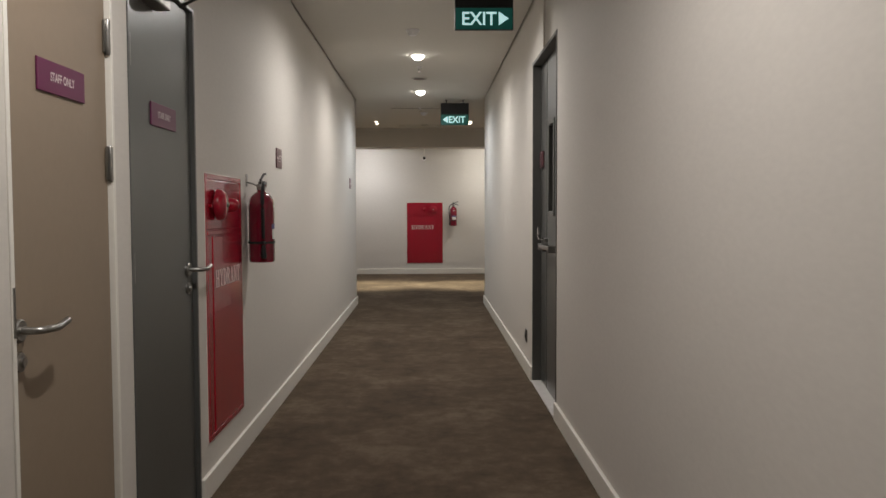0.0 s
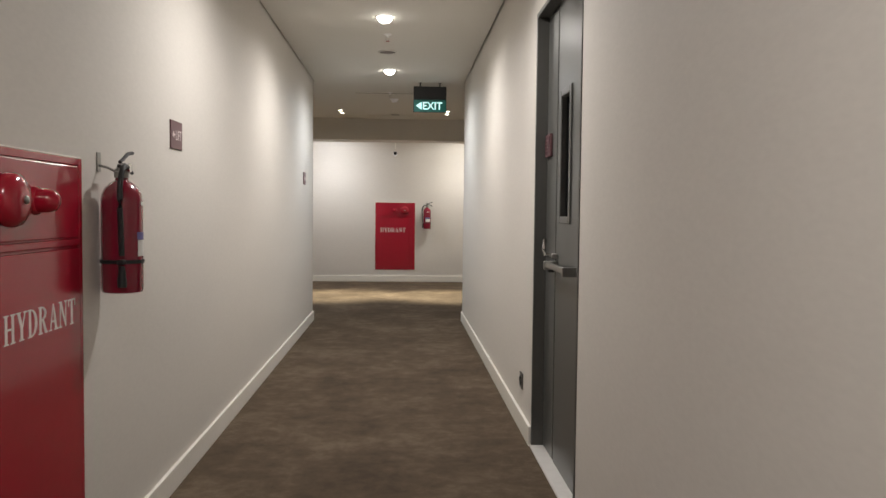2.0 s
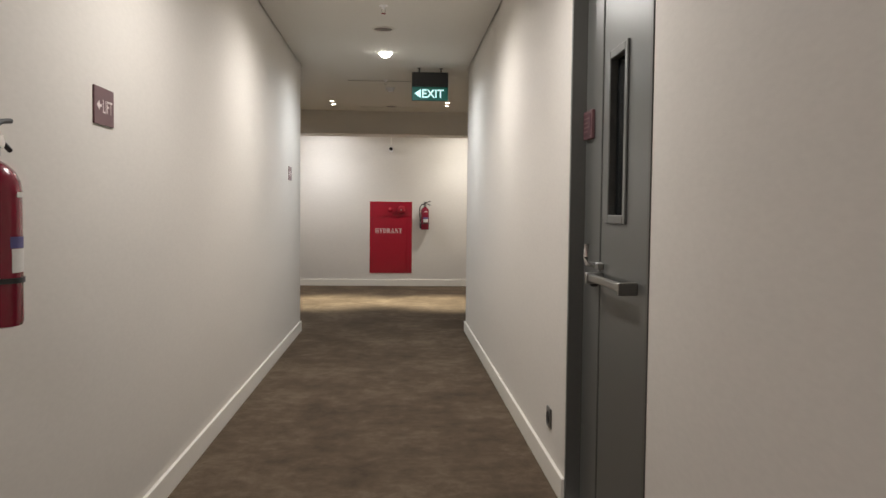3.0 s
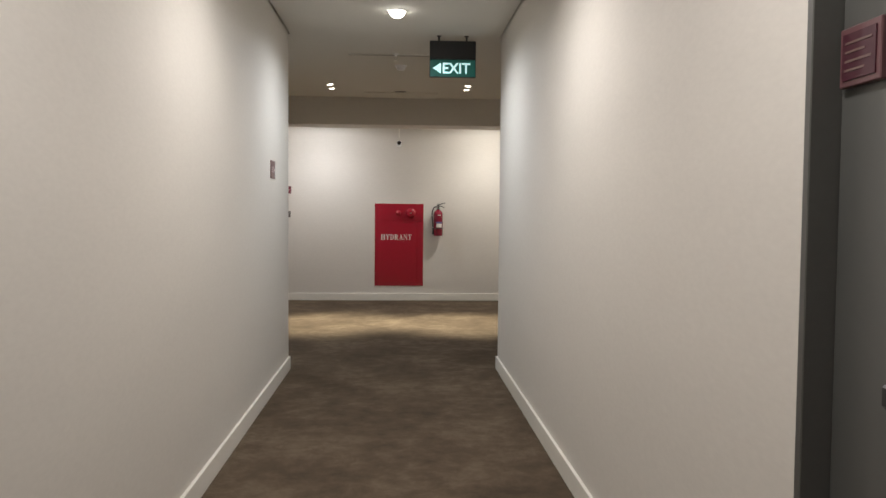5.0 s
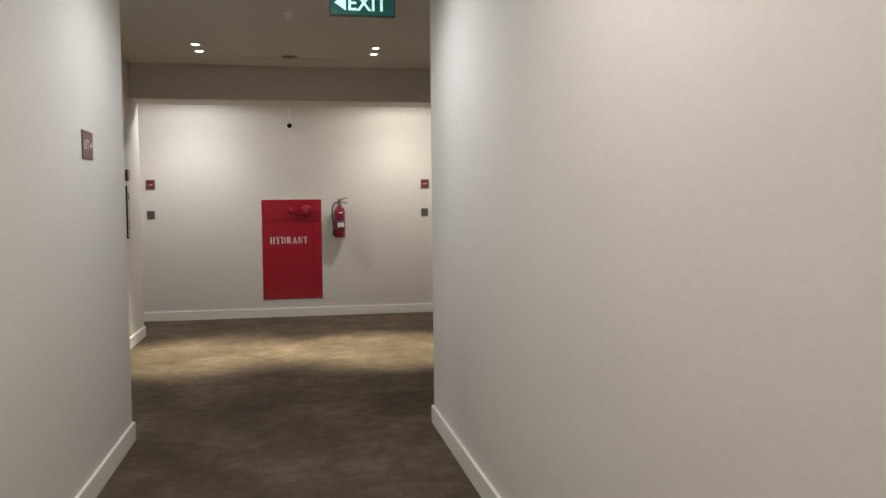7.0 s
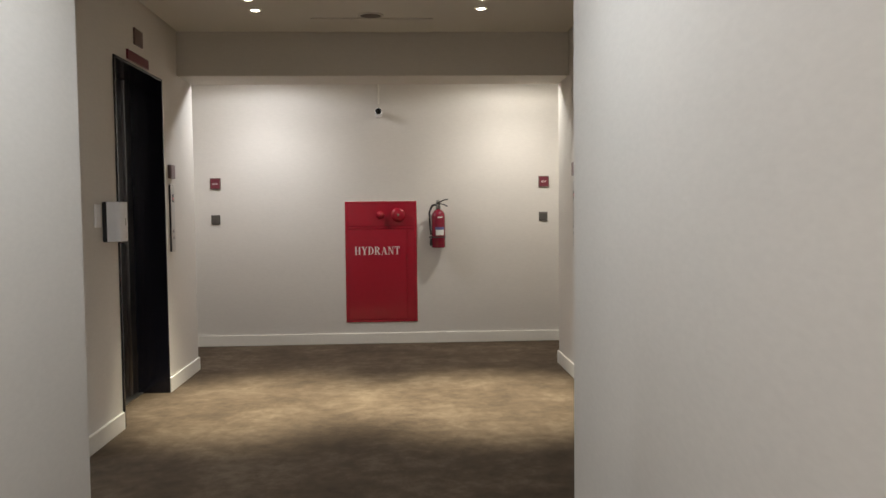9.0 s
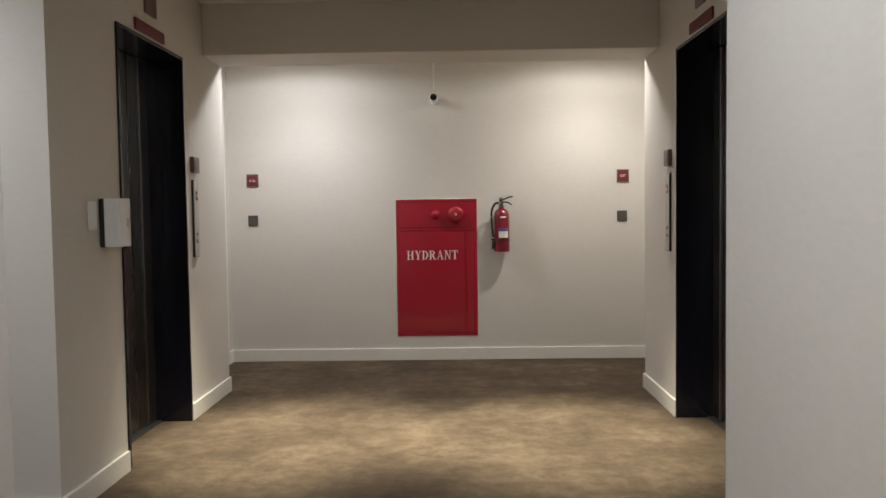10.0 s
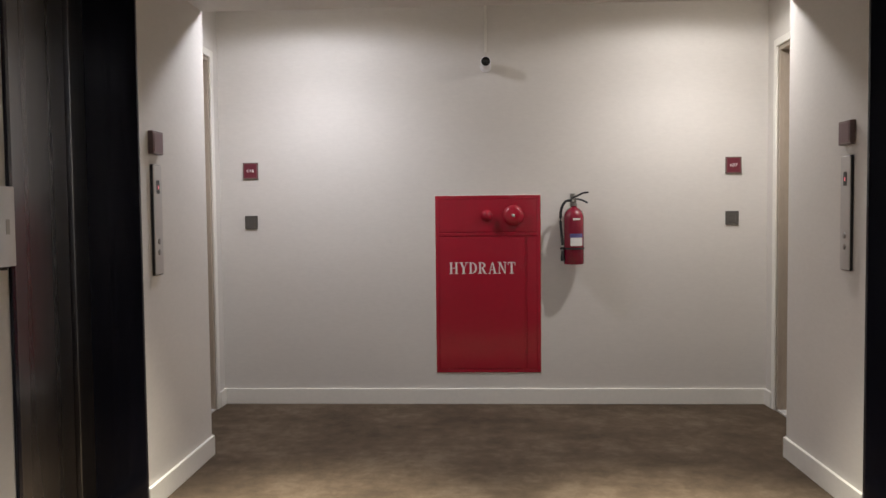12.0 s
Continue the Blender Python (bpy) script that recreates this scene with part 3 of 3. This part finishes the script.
# roman capitals of thick and thin strokes: width, then the strokes, for a height of 1
CAPITALS = {
    "H": (0.78, [bar(0.08, 0.24, 0, 1), bar(0.54, 0.70, 0, 1), bar(0.22, 0.56, 0.47, 0.535), foot(0, 0.32), foot(0.46, 0.78), head(0, 0.32), head(0.46, 0.78)]),
    "Y": (0.74, [[(0.06, 1), (0.25, 1), (0.46, 0.44), (0.29, 0.44)], [(0.60, 1), (0.67, 1), (0.46, 0.44), (0.40, 0.44)], bar(0.29, 0.46, 0, 0.46), head(0, 0.32), head(0.51, 0.74), foot(0.20, 0.55)]),
    "D": (0.72, [bar(0.08, 0.24, 0, 1), foot(0, 0.25), head(0, 0.25)] + bowl(0.24, 0.5, 0.47, 0.5, 0.30, 0.445)),
    "R": (0.76, [bar(0.08, 0.24, 0, 1), foot(0, 0.32), head(0, 0.25), [(0.28, 0.5), (0.44, 0.5), (0.70, 0), (0.52, 0)], foot(0.52, 0.76)] + bowl(0.24, 0.74, 0.40, 0.26, 0.23, 0.205)),
    "A": (0.76, [[(0.09, 0), (0.15, 0), (0.40, 1), (0.34, 1)], [(0.34, 1), (0.43, 1), (0.71, 0), (0.53, 0)], bar(0.18, 0.58, 0.31, 0.37), foot(0, 0.24), foot(0.45, 0.78)]),
    "N": (0.76, [bar(0.10, 0.16, 0, 1), [(0.06, 1), (0.25, 1), (0.66, 0), (0.58, 0)], bar(0.60, 0.66, 0, 1), head(0, 0.24), foot(0, 0.26), head(0.50, 0.76)]),
    "T": (0.68, [bar(0.26, 0.42, 0, 1), bar(0.02, 0.66, 0.93, 1), bar(0.02, 0.07, 0.72, 0.95), bar(0.61, 0.66, 0.72, 0.95), foot(0.17, 0.51)]),
}


def hydrant_word(cx, z, door):
    """White roman capitals painted on the cabinet's door."""
    h, gap = 0.072, 0.0065
    x = cx - (sum(CAPITALS[c][0] * h + gap for c in "HYDRANT") - gap) / 2
    for c in "HYDRANT":
        w, strokes = CAPITALS[c]
        bm = bmesh.new()
        for k, stroke in enumerate(strokes):
            prism(bm, [(x + u * h, z - h / 2 + v * h) for u, v in stroke], -0.0072 - 0.00004 * k, -0.0058)
        part("letter", bm, WHITE_INK, door, "white painted letter")
        x += w * h + gap


hydrant((H1[1] - H1[0], H1[2], H1[3]), west((H1[0] + H1[1]) / 2), True, "glossy red hydrant cabinet sunk in the corridor wall")
hydrant((H2[1] - H2[0], H2[2], H2[3]), north((H2[0] + H2[1]) / 2), False, "glossy red hydrant cabinet sunk in the end wall")


def extinguisher(m, label):
    """A portable extinguisher hung on a hook; local origin on the wall at its base, out is -y."""
    d = thing("fire_extinguisher", m, label, "fire extinguisher")
    r, c = 0.062, -0.072
    T = Matrix.Translation((0, c, 0))
    body = part("cylinder", lathe(bmesh.new(), [(0, 0.008), (r - 0.012, 0.0), (r - 0.003, 0.003), (r, 0.012), (r, 0.285), (r - 0.003, 0.305), (r - 0.012, 0.325), (r - 0.028, 0.341), (0.02, 0.349), (0.018, 0.362), (0, 0.362)], 36, T), REDX, d, "glossy red steel cylinder", True)
    part("neck_ring", lathe(bmesh.new(), [(0.017, 0.355), (0.022, 0.358), (0.022, 0.374), (0.016, 0.378), (0.013, 0.40), (0, 0.40)], 20, T), STEEL, d, "metal valve neck", True)
    part("carry_handle", tube(bmesh.new(), [(-0.02, c, 0.392), (0.02, c, 0.40), (0.055, c, 0.392), (0.085, c - 0.004, 0.375)], 0.0058, 8), BLACK, d, "black carrying handle", True)
    part("squeeze_lever", tube(bmesh.new(), [(-0.015, c, 0.405), (0.02, c, 0.418), (0.055, c, 0.435), (0.09, c - 0.004, 0.440)], 0.0058, 8), BLACK, d, "black squeeze lever", True)
    part("pressure_gauge", lathe(bmesh.new(), [(0, 0), (0.014, 0), (0.014, 0.010), (0, 0.012)], 16, Y_AXIS(0, c - 0.018, 0.388)), CHROME, d, "small chrome gauge", True)
    pts = []
    for k in range(13):
        a = k / 12
        pts.append((-0.016 - 0.066 * math.sin(min(a * 2.2, 1) * math.pi / 2) + 0.012 * max(0, a - 0.6) / 0.4, c - 0.022, 0.388 + 0.004 * math.sin(a * 9) - 0.318 * max(0, a - 0.12) ** 1.25))
    part("hose", tube(bmesh.new(), pts, 0.0085, 10), RUBBER, d, "black rubber hose", True)
    part("nozzle", lathe(bmesh.new(), [(0, 0), (0.013, 0), (0.014, 0.02), (0.010, 0.05), (0.009, 0.065), (0, 0.065)], 14, pose(-0.069, c - 0.022, 0.022)), BLACK, d, "black nozzle", True)
    part("strap", lathe(bmesh.new(), [(r + 0.0005, 0.093), (r + 0.0035, 0.093), (r + 0.0035, 0.104), (r + 0.0005, 0.104)], 36, T), BLACK, d, "black hose strap", True)
    part("strap_clip", B(-0.085, -0.055, c - 0.032, c - 0.012, 0.091, 0.106, bevel=0.003), BLACK, d)
    # paper label wrapped round the front
    for nm, a0, a1, z0, z1, mt, lb in (("paper_label", 15, 88, 0.115, 0.165, LABEL, "white instruction label"), ("colour_band", 12, 90, 0.166, 0.19, BLUE, "dark blue label band"), ("name_label", 30, 72, 0.272, 0.283, LABEL, "small white label")):
        bm = bmesh.new()
        rows = []
        for k in range(13):
            a = radians(-90 + a0 - 40 + (a1 - a0) * k / 12)
            rows.append([bm.verts.new(((r + 0.0008) * math.cos(a), c + (r + 0.0008) * math.sin(a), z)) for z in (z0, z1)])
        for p, q in zip(rows, rows[1:]):
            bm.faces.new((p[0], q[0], q[1], p[1]))
        part(nm, bm, mt, d, lb, True)
    bm = B(-0.014, 0.014, -0.004, 0, 0.375, 0.435, bevel=0.001)
    tube(bm, [(0, -0.003, 0.395), (0, -0.03, 0.388), (0, -0.05, 0.378), (0, -0.056, 0.385)], 0.004, 8)
    part("wall_hook", bm, STEEL, d, "steel wall hook", True)
    return d


extinguisher(west(4.33, 0.902), "red fire extinguisher on a hook beside the cabinet")
extinguisher(north(0.412, 0.880), "red fire extinguisher hung on the end wall")


# ---- wall signs, sockets ----
def lift_sign(y, left):
    d = thing("lift_sign", west(y, 1.470), "maroon acrylic lift direction sign on the wall", "direction sign")
    part("plate", B(-0.083, 0.083, -0.006, 0, -0.058, 0.058, bevel=0.001), PLUM, d)
    s = -1 if left else 1
    lettering("LIFT", 0.04, 0.082, -s * 0.026, -0.0062, 0, WHITE_INK, d, bold=0.004, label="white lettering")
    part("arrow_head", arrow(bmesh.new(), s * 0.044, s * 0.066, 0, 0.03, -0.0064), WHITE_INK, d, "white arrow")
    part("arrow_shaft", B(min(s * 0.026, s * 0.045), max(s * 0.026, s * 0.045), -0.0074, -0.0061, -0.004, 0.004), WHITE_INK, d)


lift_sign(5.18, True)
lift_sign(9.545, False)

plate("room_number_sign", north(-1.601, 1.480), 0.096, 0.102, 0.010, MAROON, "maroon room number plate on the end wall", "sign plate", border=BROWN, text="616", tsize=0.020, twidth=0.046)
plate("room_number_sign", north(1.392, 1.477), 0.096, 0.102, 0.010, MAROON, "maroon room number plate on the end wall", "sign plate", border=BROWN, text="607", tsize=0.020, twidth=0.046)
for x in (-1.603, 1.386):
    d = thing("doorbell_switch", north(x, 1.155), "dark grey square bell switch on the wall", "switch")
    part("switch_plate", B(-0.04, 0.04, -0.009, 0, -0.042, 0.042, bevel=0.003, seg=2), CARD, d)
    part("button", B(-0.02, 0.02, -0.0115, -0.0088, -0.024, 0.024, bevel=0.002), CARD, d)
d = thing("wall_socket", east(6.03, 0.262), "dark metal power socket low on the wall", "power socket")
part("socket_plate", B(-0.043, 0.043, -0.008, 0, -0.043, 0.043, bevel=0.003, seg=2), CARD, d, "dark metal plate")
part("socket_insert", lathe(bmesh.new(), [(0.026, 0.0), (0.026, 0.004), (0.022, 0.004), (0.02, 0.001), (0, 0.001)], 24, Y_AXIS(0, -0.008, 0)), BLACK, d, "round black insert", True)

# surveillance camera with its cable cover
d = thing("security_camera", north(-0.118, 2.112), "small white bullet security camera on the end wall", "security camera")
part("wall_mount", lathe(bmesh.new(), [(0, 0), (0.034, 0), (0.034, 0.012), (0.028, 0.018), (0, 0.02)], 28, Y_AXIS(0, 0, -0.012)), WHITE, d)
part("stem", tube(bmesh.new(), [(0, -0.015, -0.012), (0, -0.03, -0.012), (0, -0.04, -0.004)], 0.010, 10), WHITE, d, "", True)
part("housing", lathe(bmesh.new(), [(0, -0.02), (0.025, -0.018), (0.031, 0.0), (0.031, 0.10), (0.029, 0.104), (0.027, 0.098)], 28, Y_AXIS(0, -0.03, 0, 90)), WHITE, d, "white round housing", True)
part("lens", lathe(bmesh.new(), [(0.0275, 0.096), (0.02, 0.1), (0, 0.102)], 24, Y_AXIS(0, -0.03, 0)), LENS, d, "black glass front", True)
solid("cable_cover", B(-0.126, -0.110, YF - 0.010, YF, 2.19, CZ, bevel=0.002), SKIRT, "thin white cable cover up the end wall", "cable cover")
solid("cable_cover", B(R - 0.008, R, 5.17, 5.185, DXZ + 0.005, CZ, bevel=0.002), SKIRT, "thin cable cover above the exit door", "cable cover")


# ---- ceiling ----
def downlight(x, y, r, lamp, dome):
    d = thing("downlight", pose(x, y, CZ), "round recessed ceiling downlight, switched on", "downlight", "ceiling downlights")
    part("trim_ring", lathe(bmesh.new(), [(r + 0.016, 0), (r + 0.015, -0.004), (r + 0.004, -0.006), (r, -0.003), (r, 0.001)], 32), WHITE, d, "white trim ring", True)
    part("diffuser", lathe(bmesh.new(), [(0, -dome), (r * 0.38, -dome * 0.93), (r * 0.7, -dome * 0.72), (r * 0.92, -dome * 0.4), (r, 0.0005), (0, 0.0006)], 32), lamp, d, "glowing diffuser", True)


for y in CORRIDOR_Y:
    downlight(-0.13, y, 0.052, LAMP, 0.042)
downlight(*NEAR_LAMP, 0.052, LAMP, 0.042)
downlight(*SIDE, 0.052, LAMP, 0.042)
for x, y in WASHERS:
    downlight(x, y, 0.05, LAMP, 0.03)
for x, y in SPOTS:
    downlight(x, y, 0.027, LAMPW, 0.008)


def exit_sign(x0, x1, y, z0, z1, right):
    """A hanging exit sign: dark battery box above, lit green panel below."""
    w, cx = x1 - x0, (x0 + x1) / 2
    d = thing("exit_sign", pose(cx, y, 0), "hanging green exit sign with lit white lettering", "exit sign", "hanging exit signs")
    zm = z0 + (z1 - z0) * 0.50
    part("battery_box", B(-w / 2, w / 2, -0.022, 0.022, zm, z1, bevel=0.003), BLACK, d, "black battery box")
    part("lit_panel", B(-w / 2, w / 2, -0.015, 0.015, z0 + 0.004, zm - 0.001, bevel=0.001), GREEN, d, "dark green lit panel")
    part("panel_rim", frame_strip(-w / 2 - 0.001, w / 2 + 0.001, z0, zm - 0.0005, 0.005, -0.017, 0.017), BLACK, d, "black rim")
    for x in (-w * 0.3, w * 0.3):
        part("hanger", lathe(bmesh.new(), [(0.007, z1 - 0.002), (0.007, CZ - 0.006), (0.018, CZ - 0.005), (0.018, CZ)], 12, pose(x, 0, 0)), BLACK, d, "black ceiling hanger", True)
    s = 1 if right else -1
    zc = (z0 + zm) / 2
    lettering("EXIT", 0.078, 0.205, -s * 0.028, -0.0154, zc, GREEN_INK, d, bold=0.014, label="glowing white lettering")
    part("arrow_head", arrow(bmesh.new(), s * 0.088, s * 0.148, zc, 0.08, -0.0154), GREEN_INK, d, "glowing white arrow")


exit_sign(0.119, 0.469, 5.214, 2.236, 2.508, True)
exit_sign(0.112, 0.457, 10.26, 2.210, 2.478, False)


def speaker(x, y, r):
    d = thing("ceiling_speaker", pose(x, y, CZ), "round white ceiling loudspeaker grille", "loudspeaker")
    part("rim", lathe(bmesh.new(), [(r, 0), (r - 0.002, -0.007), (r - 0.012, -0.009), (r - 0.016, -0.004)], 40), CEIL, d, "", True)
    part("grille", lathe(bmesh.new(), [(r - 0.016, -0.004), (r * 0.5, -0.006), (0, -0.0065)], 40), CARD, d, "grey perforated grille", True)


def detector(x, y):
    d = thing("smoke_detector", pose(x, y, CZ), "white round smoke detector on the ceiling", "smoke detector")
    part("base", lathe(bmesh.new(), [(0.052, 0), (0.052, -0.010), (0.046, -0.014), (0, -0.014)], 30), WHITE, d, "", True)
    part("head", lathe(bmesh.new(), [(0.040, -0.014), (0.038, -0.03), (0.026, -0.042), (0, -0.044)], 30), WHITE, d, "", True)


def sprinkler(x, y):
    d = thing("sprinkler_head", pose(x, y, CZ), "small metal pendent sprinkler head", "sprinkler")
    part("escutcheon", lathe(bmesh.new(), [(0.03, 0), (0.028, -0.006), (0.012, -0.010), (0.011, -0.024), (0, -0.024)], 20), WHITE, d, "", True)
    for sx in (-1, 1):
        part("frame_arm", tube(bmesh.new(), [(sx * 0.009, 0, -0.022), (sx * 0.014, 0, -0.036), (sx * 0.004, 0, -0.052)], 0.0022, 6), CHROME, d, "", True)
    part("deflector", lathe(bmesh.new(), [(0, -0.052), (0.016, -0.053), (0.016, -0.055), (0, -0.055)], 16), CHROME, d, "", True)


speaker(-0.133, 8.655, 0.085)
speaker(-0.105, 13.05, 0.085)
detector(-0.157, 6.46)
detector(-0.102, 11.51)
sprinkler(-0.12, 7.98)
sprinkler(-0.146, 10.966)

d = thing("slot_diffuser", pose(-0.195, 11.02, CZ), "slim linear air slot in the ceiling", "air diffuser")
part("slot_frame", B(-0.35, 0.35, -0.016, 0.016, -0.006, 0.0, bevel=0.002), CEIL, d)
part("slot", B(-0.34, 0.34, -0.006, 0.006, -0.0075, -0.0058), CARD, d, "dark slot")
d = thing("access_hatch", pose(-0.10, 13.33, CZ), "flush white ceiling access hatch", "access hatch")
part("hatch_frame", B(-0.41, 0.41, -0.20, 0.20, -0.008, 0.0, bevel=0.002), CEIL, d)
part("hatch_panel", B(-0.395, 0.395, -0.185, 0.185, -0.0105, -0.0079, bevel=0.001), CEIL, d)
